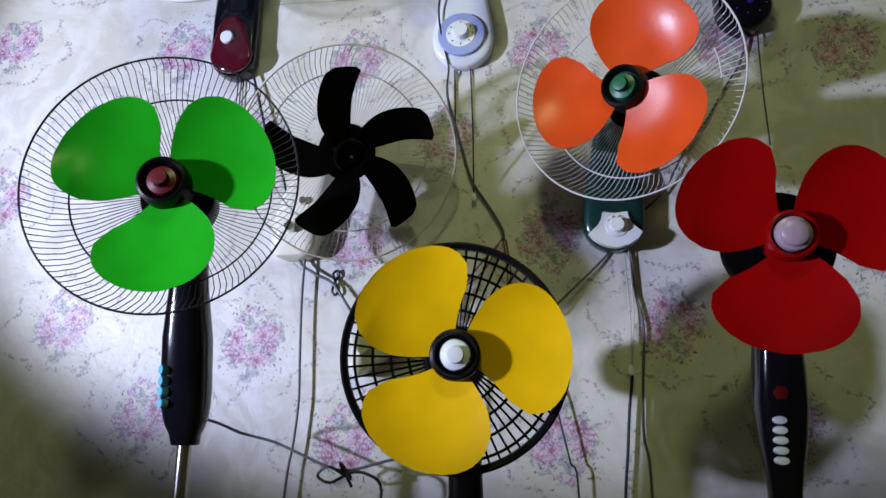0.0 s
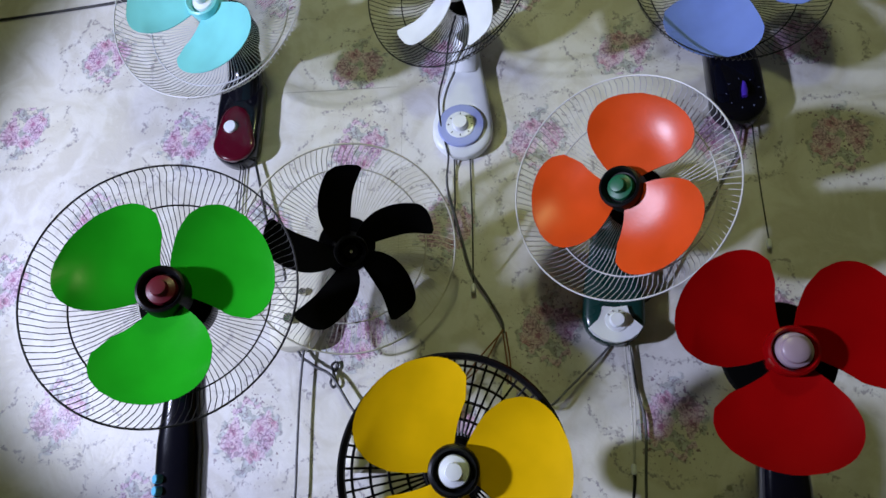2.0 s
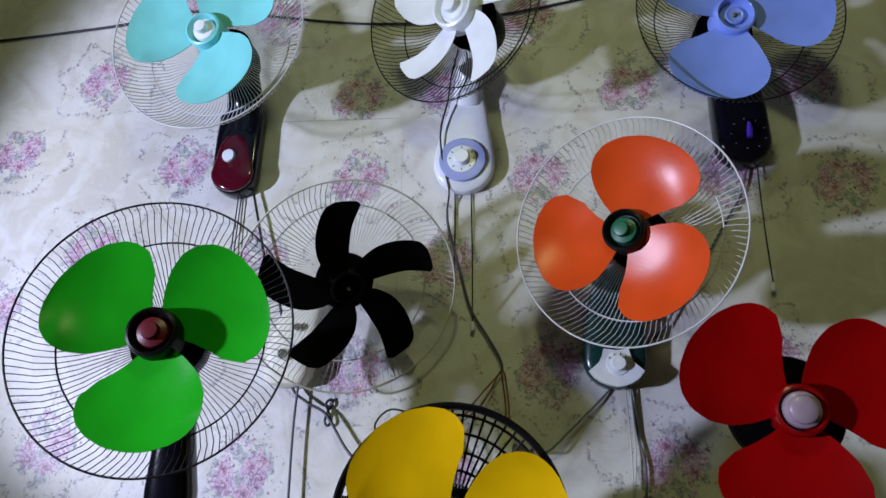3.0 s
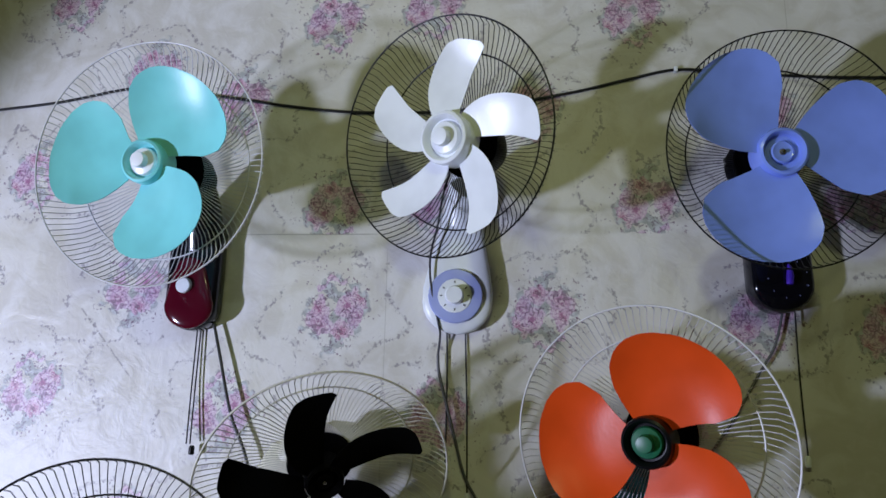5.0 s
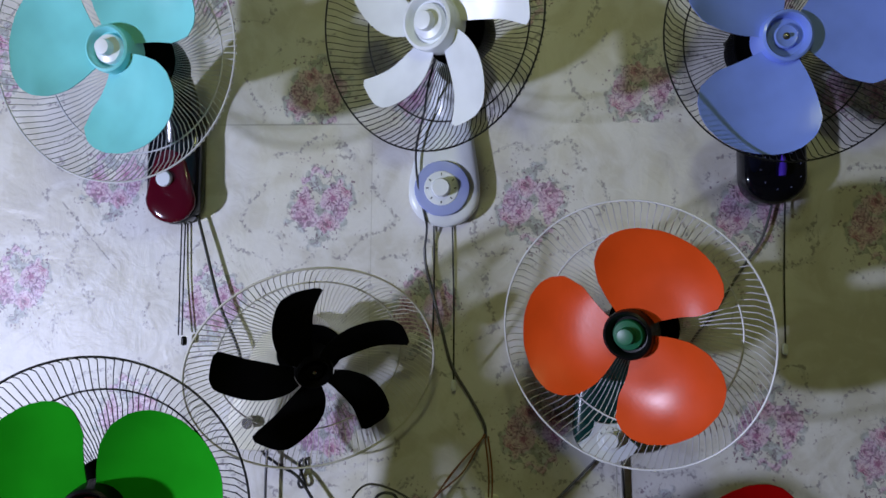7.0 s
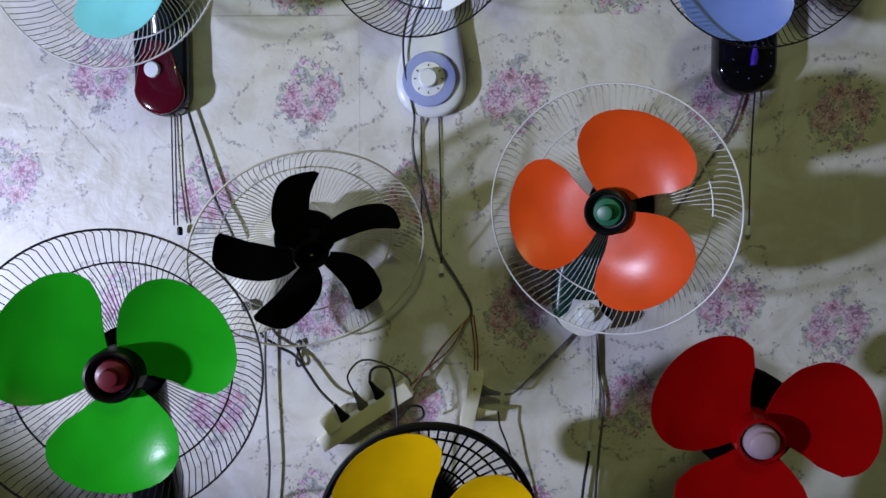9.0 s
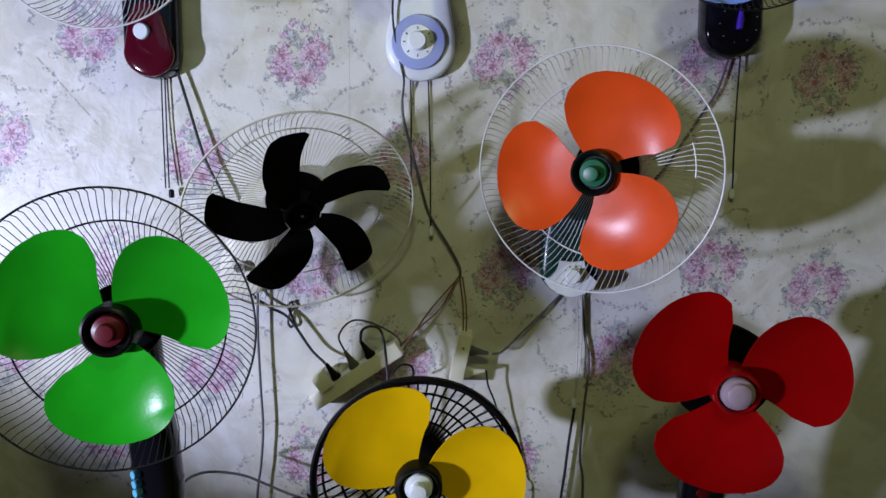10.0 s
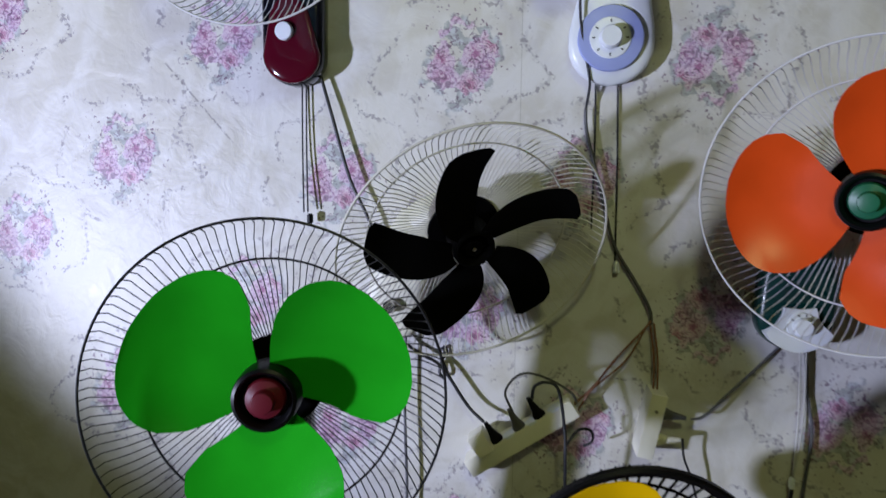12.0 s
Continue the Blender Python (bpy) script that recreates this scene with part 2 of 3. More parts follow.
def tube(bm, pts, r, sides=6, closed=False):
    pts = [Vector(p) for p in pts]
    rings, n = [], len(pts)
    up = None
    for i, p in enumerate(pts):
        a = pts[i - 1] if i or closed else p
        b = pts[(i + 1) % n] if i < n - 1 or closed else p
        d = (b - a).normalized()
        if up is None:
            up = d.orthogonal()
        up = (up - d * up.dot(d)).normalized()
        w = d.cross(up)
        rings.append([bm.verts.new(p + r * (math.cos(6.2832 * k / sides) * up + math.sin(6.2832 * k / sides) * w)) for k in range(sides)])
    for i in range(n if closed else n - 1):
        A, B = rings[i], rings[(i + 1) % n]
        for k in range(sides):
            bm.faces.new((A[k], A[(k + 1) % sides], B[(k + 1) % sides], B[k]))
    if not closed:
        bm.faces.new(rings[0])
        bm.faces.new(rings[-1])
    return bm


def circle(r, y, n=72):
    return [(r * math.cos(6.28318 * k / n), y, r * math.sin(6.28318 * k / n)) for k in range(n)]


def lathe(profile, segments=40, bm=None):
    """Turns (radius, y) pairs round the y axis; both ends closed."""
    bm = bm or bmesh.new()
    rings = []
    for r, y in profile:
        rings.append([bm.verts.new(p) for p in circle(max(r, 0.0003), y, segments)])
    for A, B in zip(rings, rings[1:]):
        for k in range(segments):
            bm.faces.new((A[k], A[(k + 1) % segments], B[(k + 1) % segments], B[k]))
    bm.faces.new(rings[0])
    bm.faces.new(rings[-1])
    return bm


def loft(sections, segments=28, power=2.6):
    """A rounded body through sections (z, centre x, centre y, half width, half depth)."""
    bm = bmesh.new()
    rings = []
    for z, cx, cy, hw, hd in sections:
        ring = []
        for k in range(segments):
            a = 6.28318 * k / segments
            c, s = math.cos(a), math.sin(a)
            ring.append(bm.verts.new((cx + hw * math.copysign(abs(c) ** (2 / power), c), cy + hd * math.copysign(abs(s) ** (2 / power), s), z)))
        rings.append(ring)
    for A, B in zip(rings, rings[1:]):
        for k in range(segments):
            bm.faces.new((A[k], A[(k + 1) % segments], B[(k + 1) % segments], B[k]))
    bm.faces.new(rings[0])
    bm.faces.new(rings[-1])
    return bm


def box(x, y, z, sx, sy, sz, bevel=0.0):
    bm = bmesh.new()
    bmesh.ops.create_cube(bm, size=1, matrix=Matrix.Translation((x, y, z)) @ Matrix.Diagonal((sx, sy, sz, 1)))
    if bevel:
        bmesh.ops.bevel(bm, geom=bm.edges[:], offset=bevel, segments=2, affect="EDGES", profile=0.6)
    return bm


def between(table, s):
    """Linear reading of a table of (s, value)."""
    for (a, va), (b, vb) in zip(table, table[1:]):
        if s <= b:
            return va + (vb - va) * max(0, (s - a) / (b - a))
    return table[-1][1]


BROAD = (((0.16, 8), (0.36, 3), (0.6, -3), (0.8, -1), (0.9, 5), (0.95, 11), (0.985, 20), (1, 31)),
         ((0.16, 100), (0.36, 100), (0.55, 97), (0.72, 91), (0.85, 83), (0.92, 76), (0.96, 69), (0.985, 60), (1, 48)))
SLIM = (((0.16, 9), (0.36, 5), (0.6, 2), (0.8, 6), (0.9, 13), (0.95, 19), (0.985, 27), (1, 36)),
        ((0.16, 97), (0.36, 95), (0.55, 91), (0.72, 87), (0.85, 80), (0.92, 73), (0.96, 66), (0.985, 58), (1, 47)))
SICKLE = (((0.2, 8), (0.32, 7), (0.67, 5), (0.9, 1), (0.97, 0), (1, 3)),
          ((0.2, 64), (0.32, 61), (0.53, 50), (0.76, 36), (0.93, 26), (0.97, 23), (1, 17)))


def blade_mesh(name, shape, radius, twist, material, cup):
    """A cambered, twisted fan blade about the y axis, its straight edge at angle 0."""
    low, high = shape
    rows, cols = 22, 14
    mid = math.radians((between(low, 0.6) + between(high, 0.6)) / 2)
    bm = bmesh.new()
    sides = []
    for back in (0, 1):
        grid = []
        for i in range(rows + 1):
            q = i / rows
            s = low[0][0] + (1 - low[0][0]) * (1 - (1 - q) ** 1.6)
            a0, a1 = math.radians(between(low, s)), math.radians(between(high, s))
            line = []
            for j in range(cols + 1):
                f = j / cols
                a = a0 + (a1 - a0) * f
                r = s * radius
                t = (a - mid) * min(r, radius * 0.8)
                y = -twist * t - 1.1 * t * t - cup * max(0.0, r - 0.085) ** 2 + 0.0022 * back
                line.append(bm.verts.new((r * math.cos(a), y, r * math.sin(a))))
            grid.append(line)
        sides.append(grid)
    for back, g in enumerate(sides):
        for i in range(rows):
            for j in range(cols):
                q = (g[i][j], g[i][j + 1], g[i + 1][j + 1], g[i + 1][j])
                bm.faces.new(q if back else q[::-1])
    F, B = sides
    loop = [(i, 0) for i in range(rows)] + [(rows, j) for j in range(cols)] + [(i, cols) for i in range(rows, 0, -1)] + [(0, j) for j in range(cols, 0, -1)]
    for k, (i, j) in enumerate(loop):
        a, b = loop[(k + 1) % len(loop)]
        bm.faces.new((F[i][j], F[a][b], B[a][b], B[i][j]))
    mesh = bpy.data.meshes.new(name)
    bmesh.ops.recalc_face_normals(bm, faces=bm.faces)
    for f in bm.faces:
        f.smooth = True
    bm.to_mesh(mesh)
    bm.free()
    mesh.materials.append(material)
    mesh.set_sharp_from_angle(angle=radians(50))
    return mesh


def blades(parent, head, material, angle, radius, shape=BROAD, depth=0.012, twist=0.27, cup=1.9):
    count = 5 if shape is SICKLE else 3
    mesh = blade_mesh("blade", shape, radius, twist, material, cup)
    for k in range(count):
        part("blade", mesh, material, parent, "", head @ Matrix.Translation((0, depth, 0)) @ Matrix.Rotation(-math.radians(angle + 360 / count * k), 4, "Y"))


def wire_guard(parent, head, material, radius, count=112, depth=0.10, thick=0.0022):
    """The rear half of a wire guard: rim, inner ring and bent spokes that meet behind the motor plate."""
    part("guard_rim", tube(bmesh.new(), circle(radius, 0, 96), thick, 8, True), material, parent, "", head)
    part("guard_ring", tube(bmesh.new(), circle(radius * 0.76, depth * 0.62, 80), 0.0016, 6, True), material, parent, "", head)
    sway = 0.045
    prof = ((0.045, depth), (radius * 0.40, depth * 0.97), (radius * 0.64, depth * 0.84), (radius * 0.76, depth * 0.64),
            (radius * 0.88, depth * 0.46), (radius * 0.975, depth * 0.20), (radius, 0.0))
    turn = (-sway, 0, sway, sway * 1.3, sway * 0.8, 0.0, 0.0)
    wire = part("guard_wire", tube(bmesh.new(), [(r * math.cos(w), y, r * math.sin(w)) for (r, y), w in zip(prof, turn)], 0.00085, 4), material, parent, "", head)
    for k in range(1, count):
        part("guard_wire", wire.data, material, parent, "", head @ Matrix.Rotation(6.28318 * k / count, 4, "Y"))
    part("guard_plate", lathe(((0.02, depth - 0.004), (0.062, depth - 0.004), (0.064, depth), (0.06, depth + 0.004), (0.02, depth + 0.004))), M["matt_black"], parent, "", head)


def hub(parent, head, material, front, knob=None, radius=0.045, label="", domed=False):
    """Blade hub with a recessed face; a screw cap with a finger grip, or a bare shaft end."""
    y = -front
    ob = part("hub", lathe(((radius * 0.55, y + 0.016), (radius * 0.72, y + 0.015), (radius * 0.78, y + 0.004), (radius * 0.86, y), (radius * 0.96, y + 0.002), (radius, y + 0.008), (radius * 1.02, y + 0.05), (radius * 0.7, y + 0.054))), material, parent, label, head)
    if knob and domed:
        r = radius * 0.70
        part("cap", lathe(((r * 0.2, y - 0.014), (r * 0.55, y - 0.013), (r * 0.72, y - 0.010), (r * 0.78, y - 0.004), (r * 0.95, y - 0.002), (r, y + 0.002), (r, y + 0.015))), knob, ob, "", head)
    elif knob:
        r = radius * 0.62
        part("cap", lathe(((r * 0.3, y - 0.012), (r * 0.50, y - 0.011), (r * 0.54, y - 0.008), (r * 0.56, y + 0.003), (r * 0.92, y + 0.006), (r, y + 0.010), (r, y + 0.017))), knob, ob, "", head)
    else:
        part("inner_ring", lathe(((radius * 0.30, y + 0.010), (radius * 0.40, y + 0.008), (radius * 0.46, y + 0.010), (radius * 0.46, y + 0.018))), material, ob, "", head)
        part("shaft_end", lathe(((0.002, y + 0.003), (0.0035, y + 0.004), (0.004, y + 0.012))), M["chrome"], ob, "steel shaft end", head)
    return ob


def motor(parent, head, material, depth=0.10, length=0.10, radius=0.058):
    y = depth + 0.005
    part("motor_housing", lathe(((radius * 0.6, y), (radius * 0.95, y + 0.004), (radius, y + 0.02), (radius * 0.96, y + length * 0.6), (radius * 0.75, y + length * 0.92), (radius * 0.4, y + length))), material, parent, "", head)
    part("shaft", lathe(((0.006, 0.03), (0.006, y + 0.01)), 12), M["steel"], parent, "", head)


def head_pose(c, yaw, pitch):
    return pose(*c, -pitch, 0, yaw)


def disc(parent, name, material, x, y, z, r, h, m=None, label="", segments=32):
    """A round button or dial with a soft rim; its face looks to -y."""
    m = m or Matrix.Translation((x, y, z))
    return part(name, lathe(((r * 0.5, -h), (r * 0.86, -h), (r * 0.97, -h * 0.85), (r, -h * 0.5), (r, 0.002)), segments), material, parent, label, m)


def cable(name, label, material, points, r=0.003, category="cable", n=6, sides=7, parent=None):
    bm = tube(bmesh.new(), smooth(points, n), r, sides)
    ob = part(name, bm, material, parent)
    return tagged(ob, label, "" if parent else category)


def at(y, *xz):
    return [(x, y, z) for x, z in xz]


# ---- room ----
WALL = 1.70


def slab(name, x, y, z, sx, sy, sz, material, label):
    return tagged(part(name, box(x, y, z, sx, sy, sz), material, flat=True), label, name.split("_")[0], kind="structure")


slab("wall_north", -0.6, WALL + 0.085, 1.4, 6.04, 0.15, 2.8, M["plaster"], "plain plastered wall behind the floral covering")
# back wall, side walls and ceiling are unseen: added to close in and bounce light
slab("wall_south", -0.6, -2.875, 1.4, 6.04, 0.15, 2.8, M["plaster"], "plain plastered wall behind the camera, unseen, added to close the room")
slab("wall_west", -3.695, -0.55, 1.4, 0.15, 4.5, 2.8, M["plaster"], "plain plastered side wall, unseen, added to close the room")
slab("wall_east", 2.495, -0.55, 1.4, 0.15, 4.5, 2.8, M["plaster"], "plain plastered side wall, unseen, added to close the room")
slab("ceiling", -0.6, -0.55, 2.875, 6.34, 4.8, 0.14, M["plaster"], "plain pale ceiling, unseen, added to close the room")
slab("floor", -0.6, -0.55, -0.06, 6.34, 4.8, 0.12, M["floor"], "plain floor under the standing fans")

# rose bunches of the printed covering: above and below the joint of the paper
UPPER = [(-0.905, 2.588), (-0.245, 2.510), (-0.007, 2.537), (0.450, 2.502), (0.716, 2.256), (-0.684, 2.389), (-0.459, 2.307), (0.219, 2.275),
         (-0.946, 2.132), (-0.221, 2.048), (0.466, 2.051), (0.889, 2.049), (0.017, 2.056)]
LOWER = [(-1.154, 1.922), (-0.671, 1.868), (-0.206, 1.817), (0.241, 1.812), (0.681, 1.799), (0.938, 1.780), (-0.886, 1.641), (-0.442, 1.602),
         (0.019, 1.597), (0.519, 1.623), (-1.117, 1.479), (-0.627, 1.362), (-0.188, 1.342), (0.253, 1.342), (0.718, 1.364), (0.949, 1.317),
         (-0.902, 1.159), (-0.427, 1.115), (0.020, 1.126), (0.504, 1.145), (-0.675, 0.950), (-0.198, 0.894), (0.268, 0.894), (0.719, 0.938)]


def wall_covering():
    cell, x0, z0, nx, nz = 0.022, -3.610, 1.988 - 0.022 * 90, 273, 127
    verts = []
    for j in range(nz + 1):
        for i in range(nx + 1):
            x, z = x0 + cell * i, z0 + cell * j
            bulge = 0.0035 * noise.noise((x * 2.1, z * 2.4, 3)) + 0.0016 * noise.noise((x * 6, z * 5, 9))
            verts.append((x, WALL - 0.002 - 0.003 * (z < 1.987) + bulge, z))
    faces, uvs = [], []
    for j in range(nz):
        for i in range(nx):
            a = j * (nx + 1) + i
            faces.append((a, a + 1, a + nx + 2, a + nx + 1))
            cx, cz = x0 + cell * (i + 0.5), z0 + cell * (j + 0.5)
            pool = UPPER if cz > 1.988 else LOWER
            bx, bz = min(pool, key=lambda b: (b[0] - cx) ** 2 + (b[1] - cz) ** 2)
            flip = -1 if bz > 1.988 or bx > 0.1 else 1
            for di, dj in ((0, 0), (1, 0), (1, 1), (0, 1)):
                uvs += [(x0 + cell * (i + di) - bx) * flip, (z0 + cell * (j + dj) - bz) * flip]
    mesh = bpy.data.meshes.new("wallpaper")
    mesh.from_pydata(verts, [], faces)
    mesh.uv_layers.new(name="print").data.foreach_set("uv", uvs)
    mesh.materials.append(FLORAL)
    for f in mesh.polygons:
        f.use_smooth = True
    ob = new("wallpaper", mesh)
    tagged(ob, "cream vinyl wall covering printed with pink and lilac rose bunches", "wallpaper", kind="structure")


wall_covering()

# ---- wall fans ----
def wall_body(parent, material, cx, rows, deep=1.0, name="body"):
    """A body flat against the wall; rows of (z, half width, depth, shift of x)."""
    return part(name, loft([(z, cx + dx, WALL - 0.004 - d * deep / 2, hw, d * deep / 2) for z, hw, d, dx in rows], 36, 4.0), material, parent)


def arm(parent, material, points, sizes):
    """A tapering neck from the body to the motor."""
    bm = bmesh.new()
    pts = smooth(points, 5)
    n = len(pts) - 1
    rings = []
    for i, p in enumerate(pts):
        s = sizes[0] + (sizes[1] - sizes[0]) * i / n
        rings.append([bm.verts.new(p + Vector((s * math.cos(6.28318 * k / 16), s * 0.85 * math.sin(6.28318 * k / 16) * 0.6, s * 0.85 * math.sin(6.28318 * k / 16) * 0.6))) for k in range(16)])
    for A, B in zip(rings, rings[1:]):
        for k in range(16):
            bm.faces.new((A[k], A[(k + 1) % 16], B[(k + 1) % 16], B[k]))
    bm.faces.new(rings[0])
    bm.faces.new(rings[-1])
    part("neck", bm, material, parent)


def dial_marks(parent, material, x, y, z, r, angles, size=0.0022):
    for a in angles:
        m = Matrix.Translation((x + r * math.cos(radians(a)), y, z + r * math.sin(radians(a)))) @ Matrix.Rotation(radians(90 - a), 4, "Y")
        part("dial_mark", box(0, 0, 0, size, 0.001, size * 2.2), material, parent, "", m)


def dome(z0, r, depth, n=7):
    """Rows for the round lower end of a mount."""
    out = []
    for k in range(n):
        a = radians(8 + 82 * k / (n - 1))
        out.append((z0 + r * (1 - math.cos(a)) * 0.9, r * math.sin(a), depth * (0.55 + 0.45 * math.sin(a)), 0))
    return tuple(out)


GROUP = "fans on display along the wall"

# turquoise fan on a maroon and black wall mount
fan = cyan_fan = thing("wall_fan", (-0.523, WALL, 1.772), "turquoise three-blade wall fan, white wire guard, maroon and black mount", "fan", GROUP)
H = head_pose((-0.509, 1.405, 2.059), -4.6, -6.1)
wall_body(fan, M["gloss_black"], -0.517, dome(1.768, 0.059, 0.07) + ((1.92, 0.060, 0.07, 0), (1.985, 0.059, 0.066, 0), (2.005, 0.053, 0.055, 0.002), (2.010, 0.03, 0.04, 0.002)), 0.75)
part("front_cover", loft([(z, -0.515 - 0.04 * (z - 1.77), WALL - 0.054, hw * 0.98, 0.004 + hw * 0.12) for z, hw, _, _ in dome(1.770, 0.056, 0.0) + ((1.863, 0.046, 0, 0), (1.897, 0.038, 0, 0), (1.917, 0.026, 0, 0), (1.924, 0.010, 0, 0))]), M["maroon"], fan, "glossy maroon front cover")
disc(fan, "knob", M["white"], -0.526, WALL - 0.060, 1.862, 0.0168, 0.012, label="white round knob")
arm(fan, M["gloss_black"], ((-0.512, 1.668, 1.965), (-0.507, 1.64, 2.03), (-0.500, 1.585, 2.08)), (0.05, 0.042))
motor(fan, H, M["black"], 0.10, 0.09)
wire_guard(fan, H, M["white_wire"], 0.233, thick=0.0017)
blades(fan, H, M["cyan_blade"], 7.3, 0.1847, depth=0.004, twist=0.17, cup=2.5)
hub(fan, H, M["cyan_blade"], 0.016, M["white"], 0.042)

# white five-blade fan
fan = white_fan = thing("wall_fan", (0.059, WALL, 1.768), "white five-blade wall fan with black wire guard and lilac dial", "fan", GROUP)
H = head_pose((0.045, 1.411, 2.102), -26.7, -9.2)
wall_body(fan, M["white"], 0.060, dome(1.767, 0.0745, 0.078) + ((1.863, 0.0736, 0.078, 0), (1.916, 0.0636, 0.074, 0.0021), (1.990, 0.0475, 0.066, 0.0062), (2.054, 0.0353, 0.07, 0.0083), (2.098, 0.0292, 0.075, 0.0083), (2.108, 0.0156, 0.06, 0.0083)), 0.5)
dial = disc(fan, "dial", M["lilac"], 0.057, WALL - 0.0430, 1.845, 0.0571, 0.006, label="lilac dial ring")
disc(dial, "dial_plate", M["white"], 0.056, WALL - 0.0480, 1.845, 0.0357, 0.003, label="white dial plate")
dial_marks(dial, M["ink"], 0.056, WALL - 0.0515, 1.845, 0.0286, (90, 35, 145, 0, 180, 225, 270, 315))
disc(fan, "knob", M["white"], 0.056, WALL - 0.0505, 1.845, 0.0194, 0.018)
arm(fan, M["white"], ((0.068, 1.672, 2.01), (0.074, 1.645, 2.08), (0.10, 1.585, 2.125)), (0.034, 0.036))
motor(fan, H, M["black"], 0.10, 0.085)
wire_guard(fan, H, M["black_wire"], 0.220, thick=0.0016)
blades(fan, H, M["white"], 61, 0.183, SICKLE, 0.034, 0.25)
hub(fan, H, M["white"], -0.004, M["white"], 0.050)

# blue fan on a black mount
fan = blue_fan = thing("wall_fan", (0.710, WALL, 1.811), "glossy blue three-blade wall fan, black wire guard, black mount", "fan", GROUP)
H = head_pose((0.665, 1.446, 2.084), 2.4, -5.8)
wall_body(fan, M["gloss_black"], 0.711, dome(1.814, 0.0621, 0.066) + ((1.950, 0.0614, 0.066, -0.0019), (2.023, 0.0565, 0.062, -0.0058), (2.064, 0.0489, 0.05, -0.0078)))
dial_marks(fan, M["lilac"], 0.716, WALL - 0.071, 1.879, 0.0384, range(20, 380, 40), 0.0011)
part("pointer", loft([(1.867, 0.716, WALL - 0.076, 0.006, 0.007), (1.883, 0.717, WALL - 0.077, 0.007, 0.008), (1.901, 0.718, WALL - 0.076, 0.004, 0.005), (1.908, 0.717, WALL - 0.074, 0.0015, 0.002)], 16), M["purple"], fan, "purple pointer knob")
arm(fan, M["gloss_black"], ((0.714, 1.665, 2.00), (0.690, 1.65, 2.06), (0.640, 1.59, 2.11)), (0.05, 0.045))
motor(fan, H, M["matt_black"], 0.10, 0.085, 0.062)
wire_guard(fan, H, M["black_wire"], 0.2165, thick=0.0015)
blades(fan, H, M["blue_blade"], 85, 0.209, SLIM, 0.037, 0.10, 1.2)
hub(fan, H, M["blue_blade"], -0.021, None, 0.045)

# orange fan on a dark green mount
fan = orange_fan = thing("wall_fan", (0.388, WALL, 1.318), "orange three-blade wall fan, white wire guard, dark green mount", "fan", GROUP)
H = head_pose((0.387, 1.422, 1.573), -26.7, -6.0)
wall_body(fan, M["dark_green"], 0.392, dome(1.302, 0.0666, 0.055) + ((1.425, 0.0665, 0.055, 0.0038), (1.495, 0.0497, 0.055, 0.0019), (1.555, 0.0385, 0.07, 0), (1.570, 0.0241, 0.06, 0)))


def trapezium_panel(parent):
    """A fan-shaped control panel with a rounded lower edge."""
    bm = bmesh.new()
    side = [(0.026, 0.036), (0.029, 0.022), (0.036, 0.008), (0.056, -0.010), (0.046, -0.024), (0.030, -0.035), (0.014, -0.041)]
    edge = side + [(0.0, -0.043)] + [(-x, z) for x, z in side[::-1]] + [(0.0, 0.033)]
    front = [bm.verts.new((x, -0.006, z)) for x, z in edge]
    back = [bm.verts.new((x * 1.03, 0.010, z)) for x, z in edge]
    bm.faces.new(front)
    for k in range(len(edge)):
        q = (k + 1) % len(edge)
        bm.faces.new((front[k], front[q], back[q], back[k]))
    return part("control_panel", bm, M["white"], parent, "pale control panel", Matrix.Translation((0.392, WALL - 0.060, 1.347)))


panel = trapezium_panel(fan)
disc(panel, "dial_plate", M["white"], 0.394, WALL - 0.065, 1.351, 0.0245, 0.004)
disc(fan, "knob", M["white"], 0.394, WALL - 0.068, 1.351, 0.0160, 0.014)
dial_marks(panel, M["ink"], 0.394, WALL - 0.0705, 1.351, 0.0208, (40, 75, 110, 145), 0.0018)
arm(fan, M["dark_green"], ((0.398, 1.655, 1.53), (0.408, 1.645, 1.575), (0.455, 1.615, 1.60)), (0.046, 0.044))
motor(fan, H, M["dark_green"], 0.10, 0.095)
wire_guard(fan, H, M["white_wire"], 0.2233, thick=0.0018)
blades(fan, H, M["orange_blade"], 20.2, 0.1839, depth=0.022, twist=0.16, cup=3.2)
hub(fan, H, M["black"], 0.002, M["knob_green"], 0.0425, "black hub collar")

# black five-blade fan on a cream mount, head tipped down
fan = black_fan = thing("wall_fan", (-0.307, WALL, 1.298), "black five-blade wall fan, cream wire guard, white mount, head tipped down", "fan", GROUP)
H = head_pose((-0.161, 1.508, 1.480), 24.5, -29.2)
wall_body(fan, M["cream"], -0.318, ((1.298, 0.0221, 0.04, -0.0121), (1.304, 0.0403, 0.055, -0.0121), (1.322, 0.0524, 0.065, -0.0101), (1.371, 0.0567, 0.07, -0.0061), (1.440, 0.0510, 0.07, 0.0102), (1.510, 0.0431, 0.07, 0.0308), (1.541, 0.0309, 0.06, 0.0360)))
disc(fan, "knob", M["chrome"], -0.301, WALL - 0.074, 1.425, 0.0091, 0.012, label="small grey knob")
disc(fan, "knob", M["chrome"], -0.327, WALL - 0.076, 1.364, 0.0122, 0.016, label="grey knob")
arm(fan, M["cream"], ((-0.288, 1.655, 1.500), (-0.263, 1.645, 1.535), (-0.228, 1.635, 1.555)), (0.045, 0.042))
motor(fan, H, M["steel"], 0.075, 0.075, 0.052)
wire_guard(fan, H, M["cream_wire"], 0.228, depth=0.075)
